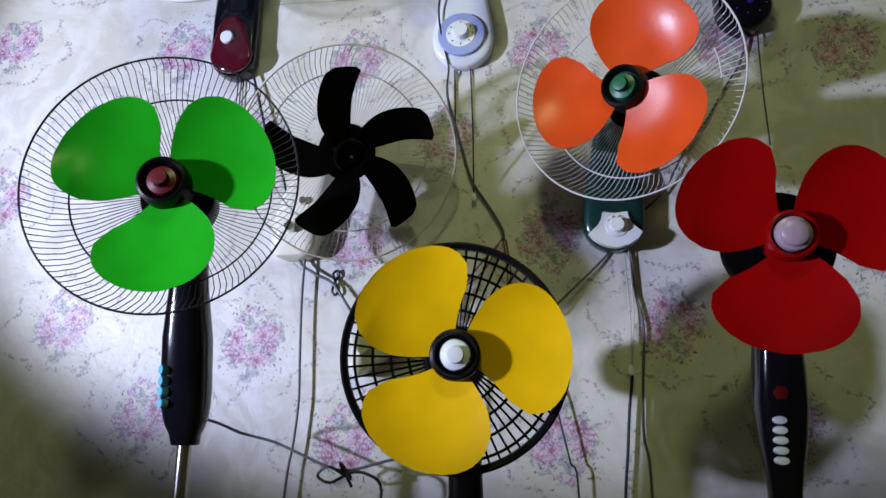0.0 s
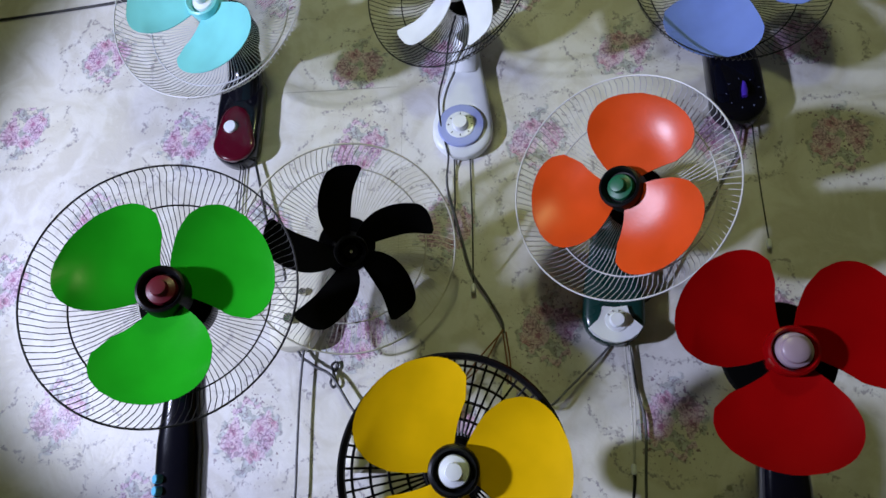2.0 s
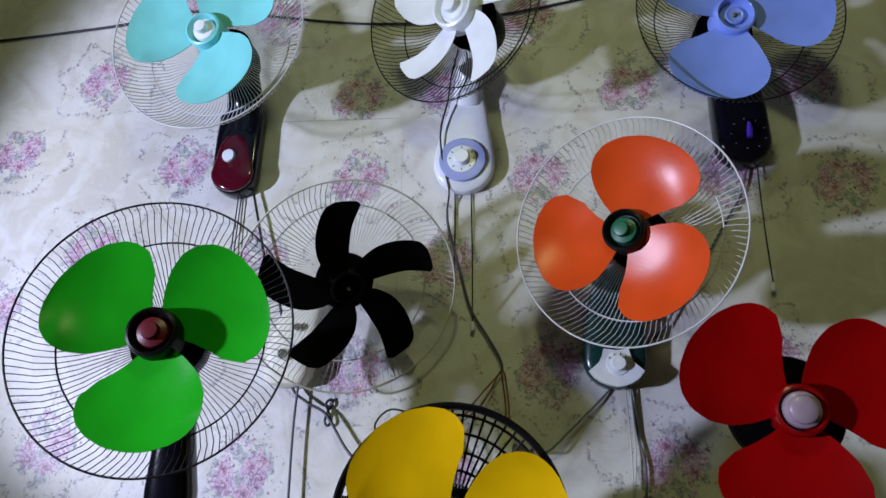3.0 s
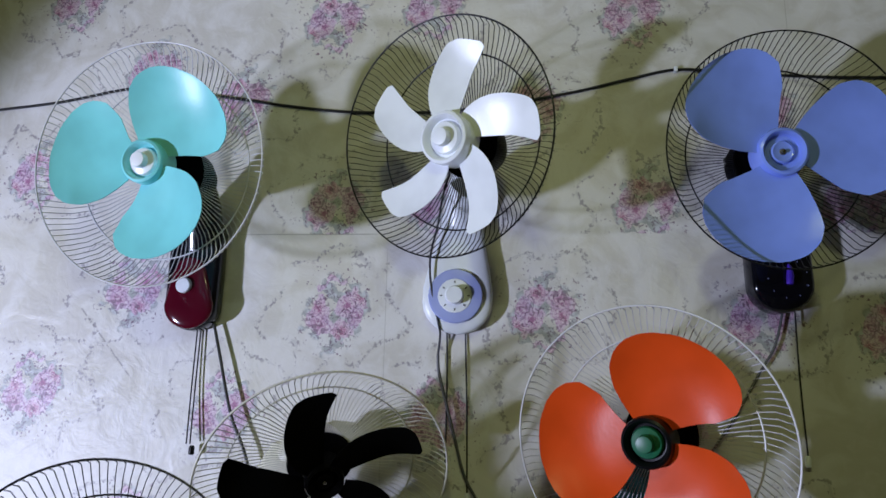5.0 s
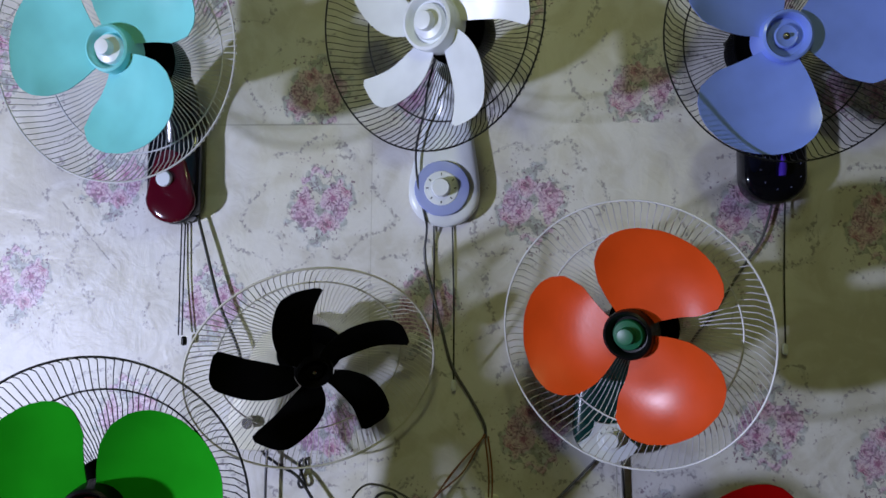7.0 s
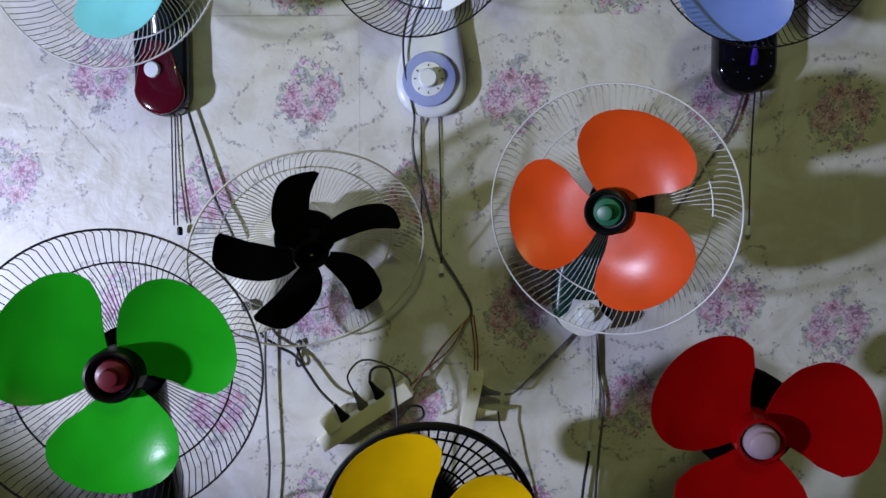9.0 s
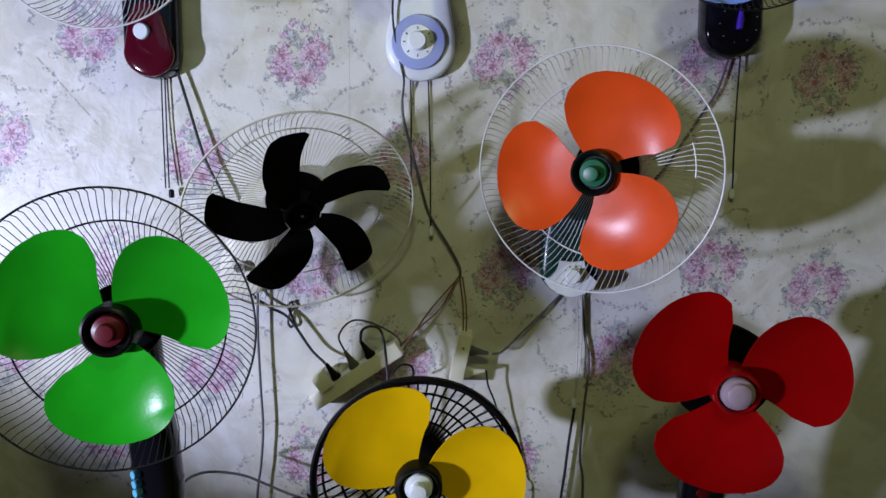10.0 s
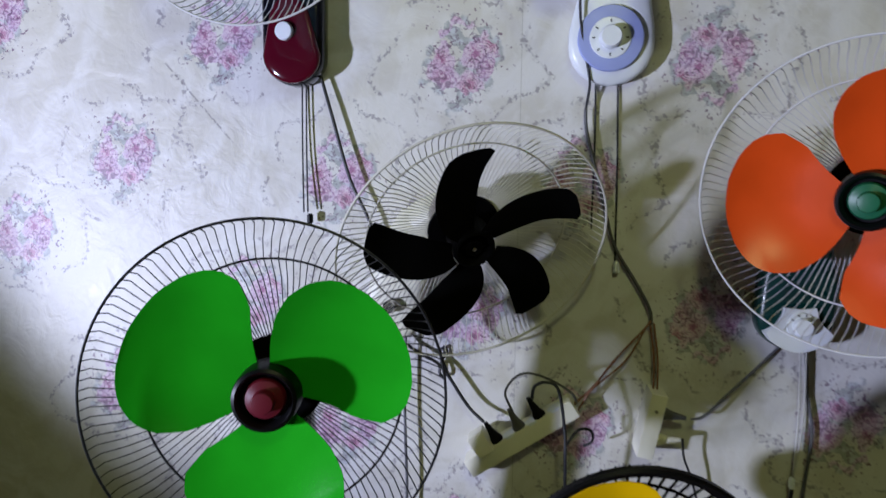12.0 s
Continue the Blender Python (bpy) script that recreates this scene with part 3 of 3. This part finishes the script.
blades(fan, H, M["matt_black"], 18.5, 0.185, SICKLE, 0.013, 0.25)
hub(fan, H, M["matt_black"], -0.004, None, 0.036)


# ---- standing fans ----
def stand(parent, x, y, top, material):
    """Telescopic pole and round weighted base."""
    pole = part("pole", lathe(((0.0125, 0), (0.0125, top))), material, parent, "", Matrix.Translation((x, y, 0)) @ Matrix.Rotation(radians(90), 4, "X"))
    part("base", lathe(((0.19, 0.0), (0.20, 0.006), (0.195, 0.018), (0.12, 0.030), (0.035, 0.038), (0.025, 0.09))), M["black"], parent, "", Matrix.Translation((x, y, 0)) @ Matrix.Rotation(radians(90), 4, "X"))
    return pole


def column(parent, material, y, z, sections):
    """A handle-shaped column that leans forwards to the head; sections of (z, x, half width, half depth)."""
    part("column", loft([(h, x, y + 0.14 * (z - h), hw, hd) for h, x, hw, hd in sections]), material, parent)


# green fan
fan = green_fan = thing("pedestal_fan", (-0.411, 1.39, 0), "green three-blade pedestal fan, black wire guard and black column", "fan", GROUP)
H = head_pose((-0.394, 1.191, 1.327), 10.2, 1.0)
stand(fan, -0.411, 1.388, 0.93, M["chrome"])
column(fan, M["gloss_black"], 1.33, 1.326, [(0.900, -0.411, 0.0221, 0.0216), (0.903, -0.411, 0.0235, 0.0235), (0.919, -0.411, 0.0255, 0.0265), (0.930, -0.411, 0.0314, 0.0304), (0.946, -0.411, 0.0363, 0.0343), (0.967, -0.411, 0.0402, 0.0372), (0.995, -0.411, 0.0421, 0.0392), (1.085, -0.411, 0.0416, 0.0392), (1.176, -0.411, 0.0323, 0.0333), (1.246, -0.411, 0.0294, 0.0314), (1.327, -0.411, 0.0294, 0.0314), (1.342, -0.411, 0.0196, 0.0196)])
for z in (1.028, 1.009, 0.991, 0.971):
    disc(fan, "button", M["aqua"], 0, 0, 0, 0.0080, 0.010, pose(-0.431, 1.334 + 0.14 * (1.028 - z), z, 0, 0, -32), "aqua blue push button", 20)
motor(fan, H, M["black"], 0.085, 0.10)
wire_guard(fan, H, M["black_wire"], 0.2227, depth=0.085, thick=0.0018)
blades(fan, H, M["green_blade"], -14.7, 0.1849, cup=2.0, depth=0.029, twist=0.19)
hub(fan, H, M["black"], 0.004, M["knob_red"], 0.0415, "black hub collar")

# yellow fan with a moulded black guard
fan = yellow_fan = thing("pedestal_fan", (0.087, 1.41, 0), "yellow three-blade pedestal fan with moulded black plastic guard", "fan", GROUP)
H = head_pose((0.081, 1.288, 1.048), 5.0, -2.1)
stand(fan, 0.087, 1.42, 0.75, M["black"])
column(fan, M["black"], 1.385, 1.055, [(0.60, 0.087, 0.022, 0.022), (0.66, 0.087, 0.034, 0.03), (0.83, 0.087, 0.0295, 0.029), (0.90, 0.086, 0.028, 0.029), (1.04, 0.083, 0.027, 0.029), (1.055, 0.083, 0.02, 0.02)])


def moulded_guard(parent, head, radius, material):
    rim = lathe(((radius - 0.012, 0.006), (radius - 0.011, -0.003), (radius - 0.004, -0.006), (radius, -0.002), (radius, 0.008), (radius - 0.005, 0.011), (radius - 0.012, 0.006)), 96)
    bmesh.ops.delete(rim, geom=[f for f in rim.faces if len(f.verts) > 4], context="FACES")
    part("guard_rim", rim, material, parent, "", head)

    def dish(r):
        return 0.070 - 0.055 * (r / radius) ** 3

    for r in (0.90, 0.75, 0.59, 0.43):
        part("guard_ring", tube(bmesh.new(), circle(radius * r, dish(radius * r), 80), 0.0024, 6, True), material, parent, "", head)
    rib = tube(bmesh.new(), [(r * radius, dish(r * radius), 0) for r in (0.24, 0.43, 0.59, 0.75, 0.9, 0.965)], 0.0020, 5)
    first = part("guard_rib", rib, material, parent, "", head)
    for k in range(1, 60):
        part("guard_rib", first.data, material, parent, "", head @ Matrix.Rotation(radians(6 * k), 4, "Y"))
    part("guard_plate", lathe(((0.02, 0.060), (0.050, 0.060), (0.053, 0.066), (0.05, 0.074), (0.02, 0.074))), material, parent, "", head)


moulded_guard(fan, H, 0.1848, M["black"])
motor(fan, H, M["black"], 0.07, 0.10)
blades(fan, H, M["yellow_blade"], 83.3, 0.183, depth=-0.006, twist=0.12)
hub(fan, H, M["black"], 0.034, M["white"], 0.0405, "black hub collar")

# red fan without its guard
fan = red_fan = thing("pedestal_fan", (0.604, 1.43, 0), "red three-blade pedestal fan without guard, black column", "fan", GROUP)
H = head_pose((0.599, 1.264, 1.226), -5.7, -3.3)
stand(fan, 0.605, 1.43, 0.80, M["black"])
column(fan, M["gloss_black"], 1.37, 1.225, [(0.688, 0.607, 0.0238, 0.0218), (0.838, 0.607, 0.0252, 0.0257), (0.880, 0.607, 0.0307, 0.0297), (0.923, 0.607, 0.0376, 0.0347), (0.974, 0.607, 0.0421, 0.0376), (1.026, 0.607, 0.0406, 0.0376), (1.064, 0.607, 0.0376, 0.0356), (1.158, 0.607, 0.0327, 0.0327), (1.223, 0.607, 0.0297, 0.0317), (1.237, 0.607, 0.0198, 0.0198)])
part("indicator", lathe(((0.008, -0.003), (0.0115, -0.002), (0.0125, 0.004)), 6), M["led"], fan, "dark red six-sided lens", pose(0.597, 1.3645, 0.994))
for k in range(5):
    part("button", lathe(((0.006, -0.006), (0.0095, -0.005), (0.0105, -0.001), (0.0105, 0.008)), 24), M["white"], fan, "white oval push button", pose(0.593, 1.371 + 0.0022 * k, 0.9515 - 0.0157 * k) @ Matrix.Diagonal((1, 1, 0.62, 1)))
motor(fan, H, M["matt_black"], 0.06, 0.11, 0.06)
part("motor_vent", lathe(((0.045, 0.062), (0.085, 0.064), (0.088, 0.07), (0.085, 0.10), (0.05, 0.105))), M["matt_black"], fan, "", H)
blades(fan, H, M["red_blade"], -23.6, 0.180, depth=0.008, twist=0.14)
hub(fan, H, M["red_gloss"], 0.022, M["pearl"], 0.0385, domed=True)

# ---- sockets ----
def power_strip():
    ob = thing("power_strip", (-0.057, WALL, 1.134), "white power strip hung aslant on the wall, three plugs in it", "power strip")
    m = Matrix.Translation((-0.077, 1.671, 1.117)) @ Matrix.Rotation(radians(-34), 4, "Y")
    part("case", box(-0.006, 0, 0, 0.236, 0.052, 0.036, 0.004), M["cream"], ob, "", m)
    for k in (-0.07, -0.02, 0.03, 0.08):
        part("socket", lathe(((0.010, -0.001), (0.0165, -0.001), (0.018, 0.001), (0.018, 0.003)), 20), M["white"], ob, "", m @ Matrix.Translation((k, -0.01, 0.0175)) @ Matrix.Rotation(radians(-90), 4, "X"))
    return ob


def plug(material, place, direction, label):
    d = Vector(direction).normalized()
    m = Matrix.Translation(place) @ Vector((0, 0, 1)).rotation_difference(d).to_matrix().to_4x4()
    bm = loft([(0, 0, 0, 0.012, 0.009), (0.009, 0, 0, 0.0125, 0.0095), (0.017, 0, 0, 0.0085, 0.007), (0.030, 0, 0, 0.006, 0.005), (0.046, 0, 0, 0.0036, 0.0036)], 16)
    return tagged(part("plug", bm, material, None, "", m), label, "plug")


strip = power_strip()
plug(M["black"], (-0.124, 1.655, 1.104), (-0.5, -0.1, 0.75), "black mains plug in the white power strip")
plug(M["grey_cable"], (-0.083, 1.655, 1.131), (-0.45, -0.05, 0.75), "grey mains plug in the white power strip")
plug(M["black"], (-0.046, 1.655, 1.156), (-0.5, -0.05, 0.75), "black mains plug in the white power strip")
adapter = part("socket_adapter", box(0, 0, 0, 0.034, 0.042, 0.044, 0.005), M["cream"], None, "", Matrix.Translation((-0.157, 1.652, 1.104)) @ Matrix.Rotation(radians(-36), 4, "Y"))
tagged(adapter, "cream cube adapter plugged into the power strip", "adapter")

block = thing("wall_socket_block", (0.153, WALL, 1.156), "narrow cream socket block fixed upright on the wall", "socket")
mb = Matrix.Translation((0.153, 1.668, 1.156)) @ Matrix.Rotation(radians(11), 4, "Y")
part("case", box(0, 0, 0, 0.030, 0.066, 0.122, 0.003), M["cream"], block, "", mb)
part("cover_screw", lathe(((0.001, -0.001), (0.003, -0.0008), (0.003, 0.001)), 12), M["steel"], block, "", mb @ Matrix.Translation((0, -0.034, 0.03)))
plug(M["grey_cable"], (0.170, 1.66, 1.175), (1, -0.1, -0.12), "grey mains plug in the narrow socket block")
plug(M["cream"], (0.162, 1.66, 1.124), (1, -0.1, 0.1), "cream mains plug in the narrow socket block")

# ---- cables ----
cable("wall_cable", "long black cable run along the wall behind the upper fans", M["black_cable"], at(WALL - 0.008, (-2.554, 2.274), (-1.578, 2.272), (-0.986, 2.310), (-0.722, 2.350), (-0.535, 2.327), (-0.327, 2.293), (-0.174, 2.276), (0.048, 2.275), (0.290, 2.309), (0.433, 2.341), (0.540, 2.362), (0.643, 2.353), (0.792, 2.340), (0.947, 2.332), (1.494, 2.319), (2.117, 2.286)), 0.0034)
clip = part("cable_clip", box(0, 0, 0, 0.008, 0.012, 0.012, 0.002), M["white"], None, "", Matrix.Translation((0.540, WALL - 0.009, 2.362)))
tagged(clip, "small white clip holding the black wall cable", "clip")

cable("power_cord", "black cord from the turquoise fan down to the power strip", M["black_cable"], [(-0.476, 1.680, 1.80), (-0.451, 1.675, 1.718), (-0.414, 1.67, 1.595), (-0.369, 1.67, 1.494), (-0.326, 1.672, 1.313), (-0.285, 1.672, 1.268), (-0.237, 1.67, 1.241), (-0.186, 1.665, 1.170), (-0.152, 1.652, 1.142)], 0.0034, parent=cyan_fan)
cable("cord_loop", "black knotted loop of slack in the fan cord", M["black_cable"], [(-0.232, 1.686, 1.276), (-0.242, 1.686, 1.266), (-0.235, 1.684, 1.247), (-0.228, 1.683, 1.226), (-0.235, 1.683, 1.217), (-0.242, 1.684, 1.227), (-0.237, 1.686, 1.249), (-0.228, 1.688, 1.264), (-0.232, 1.686, 1.276)], 0.003, parent=cyan_fan)
for x, end in ((-0.511, -0.506), (-0.503, -0.498)):
    cable("pull_cord", "thin dark pull cord hanging from the turquoise fan", M["black_cable"], [(x, 1.686, 1.79), ((x + end) / 2 - 0.002, 1.682, 1.65), (end, 1.672, 1.532)], 0.0016, parent=cyan_fan)
tagged(part("cord_tip", lathe(((0.004, 0), (0.006, 0.002), (0.006, 0.016), (0.003, 0.019)), 14), M["black"], cyan_fan, "", Matrix.Translation((-0.495, 1.676, 1.510)) @ Matrix.Rotation(radians(90), 4, "X")), "small black tip of the hanging pull cord")

cable("power_cord", "thin dark cord from the white fan's head", M["black_cable"], [(0.051, 1.57, 2.098), (0.032, 1.60, 2.045), (0.019, 1.642, 1.998), (0.003, 1.650, 1.927), (0.007, 1.652, 1.856), (0.021, 1.66, 1.791), (0.025, 1.67, 1.765), (0.020, 1.68, 1.724)], 0.0024, parent=white_fan)
cable("power_cord", "grey cord hanging under the white fan", M["grey_cable"], [(0.020, 1.68, 1.724), (0.023, 1.68, 1.688), (0.040, 1.68, 1.622), (0.058, 1.68, 1.555), (0.080, 1.68, 1.479), (0.119, 1.68, 1.415), (0.147, 1.68, 1.364), (0.151, 1.68, 1.335)], 0.0032, parent=white_fan)
cable("pull_cord", "thin black pull cord hanging from the white fan", M["black_cable"], at(1.691, (0.037, 1.786), (0.039, 1.680), (0.038, 1.508)), 0.0018, parent=white_fan)
cable("pull_cord", "thin black pull cord with a pale tip, from the white fan", M["black_cable"], at(1.691, (0.076, 1.785), (0.081, 1.618), (0.083, 1.449)), 0.0018, parent=white_fan)


def cord_tip(parent, x, y, z, label):
    tagged(part("cord_tip", lathe(((0.0035, 0), (0.0055, 0.002), (0.0055, 0.018), (0.003, 0.022)), 14), M["white"], parent, "", Matrix.Translation((x, y, z)) @ Matrix.Rotation(radians(90), 4, "X")), label)


cord_tip(white_fan, 0.084, 1.68, 1.429, "small white tip of the white fan's pull cord")
cord_tip(blue_fan, 0.744, 1.683, 1.518, "small white tip of the blue fan's pull cord")
cable("pull_cord", "thin black pull cord hanging from the blue fan", M["black_cable"], at(1.683, (0.745, 1.833), (0.743, 1.679), (0.745, 1.535)), 0.0016, parent=blue_fan)
cable("power_cord", "grey cord from the blue fan to the socket block", M["grey_cable"], [(0.725, 1.685, 1.833), (0.702, 1.685, 1.753), (0.668, 1.685, 1.698), (0.611, 1.685, 1.605), (0.564, 1.68, 1.543), (0.505, 1.682, 1.439), (0.447, 1.688, 1.387), (0.422, 1.690, 1.359), (0.383, 1.688, 1.305), (0.286, 1.67, 1.209), (0.247, 1.66, 1.173), (0.224, 1.655, 1.168)], 0.0026, parent=blue_fan)
cord_tip(orange_fan, 0.414, 1.68, 1.037, "small pale tip of the orange fan's pull cord")
for dx in (0.0, 0.010):
    cable("pull_cord", "pale pull cord hanging from the orange fan", M["pale_cord"], at(1.68, (0.413 + dx, 1.32), (0.418 + dx * 0.8, 1.17), (0.415, 1.05)), 0.0016, parent=orange_fan)
cable("power_cord", "black cord hanging below the orange fan's pull cords", M["black_cable"], at(1.68, (0.415, 1.056), (0.414, 1.024), (0.406, 0.967), (0.397, 0.873), (0.388, 0.789), (0.364, 0.471), (0.353, 0.272)), 0.0032, parent=orange_fan)
cable("power_cord", "grey cord hanging beside the orange fan's pull cords", M["grey_cable"], at(1.687, (0.421, 1.326), (0.427, 1.280), (0.434, 1.209), (0.446, 1.140), (0.438, 1.027), (0.433, 0.918), (0.442, 0.836), (0.436, 0.553), (0.418, 0.278)), 0.003, parent=orange_fan)
cable("power_cord", "grey cord hanging under the black fan's mount", M["grey_cable"], at(1.67, (-0.303, 1.341), (-0.306, 1.293), (-0.308, 1.205), (-0.305, 1.080), (-0.302, 0.984), (-0.309, 0.891), (-0.321, 0.800), (-0.336, 0.502), (-0.324, 0.209)), 0.003, parent=black_fan)
cable("power_cord", "grey cord from the green fan's column", M["grey_cable"], [(-0.405, 1.385, 0.955), (-0.408, 1.45, 0.945), (-0.408, 1.52, 0.934), (-0.388, 1.58, 0.915), (-0.328, 1.6, 0.898), (-0.277, 1.6, 0.878), (-0.216, 1.6, 0.853), (-0.168, 1.6, 0.844), (-0.093, 1.6, 0.862), (0.001, 1.61, 0.887)], 0.003, parent=green_fan)
cable("cord_loop", "dark tied loops of slack cord low on the wall", M["black_cable"], [(-0.158, 1.6, 0.812), (-0.183, 1.595, 0.859), (-0.159, 1.592, 0.829), (-0.205, 1.594, 0.851), (-0.23, 1.6, 0.833), (-0.203, 1.6, 0.82), (-0.157, 1.592, 0.841), (-0.122, 1.59, 0.837), (-0.098, 1.595, 0.814), (-0.101, 1.6, 0.744), (-0.107, 1.62, 0.494), (-0.103, 1.62, 0.206)], 0.0032, parent=green_fan)
cable("power_cord", "thin black cord down from the socket block", M["black_cable"], [(0.211, 1.655, 1.130), (0.216, 1.66, 1.094), (0.230, 1.665, 1.058), (0.244, 1.67, 1.014), (0.254, 1.67, 0.979), (0.266, 1.67, 0.925), (0.280, 1.67, 0.862), (0.295, 1.67, 0.784), (0.287, 1.67, 0.265)], 0.0022, parent=block)
for k, (mx, mz, ex, ez) in enumerate(((0.096, 1.278, 0.010, 1.172), (0.084, 1.264, 0.016, 1.182), (0.106, 1.266, 0.022, 1.167))):
    cable("twin_flex", "brown twin flex looping down to the power strip", M["brown_cable"], [(0.152, 1.68, 1.345), (0.142, 1.676, 1.331), (mx, 1.672, mz), (0.049, 1.672 - 0.004 * k, 1.214), (ex, 1.67, ez)], 0.0018, parent=strip)
for dx in (-0.003, 0.004):
    cable("twin_flex", "orange-brown flex down to the socket block", M["brown_cable"], [(0.152 + dx, 1.68, 1.338), (0.161 + dx, 1.675, 1.268), (0.161 + dx, 1.67, 1.205)], 0.0018, parent=block)
cable("power_cord", "grey cord arching from a plug on the power strip", M["grey_cable"], [(-0.098, 1.606, 1.182), (-0.112, 1.61, 1.217), (-0.085, 1.62, 1.248), (-0.042, 1.63, 1.241), (0.007, 1.65, 1.209), (0.020, 1.66, 1.186)], 0.0022, parent=strip)
cable("power_cord", "black cord arching over the power strip", M["black_cable"], [(-0.064, 1.606, 1.207), (-0.060, 1.60, 1.232), (-0.039, 1.60, 1.241), (-0.017, 1.60, 1.226), (-0.005, 1.59, 1.152), (-0.003, 1.59, 1.098), (0.001, 1.60, 1.034), (0.020, 1.62, 0.945)], 0.003, parent=strip)
cable("cord_loop", "small black loop of cord beside the power strip", M["black_cable"], [(-0.003, 1.60, 1.125), (0.020, 1.62, 1.149), (0.044, 1.63, 1.145), (0.048, 1.64, 1.122), (0.034, 1.65, 1.108)], 0.0026, parent=strip)
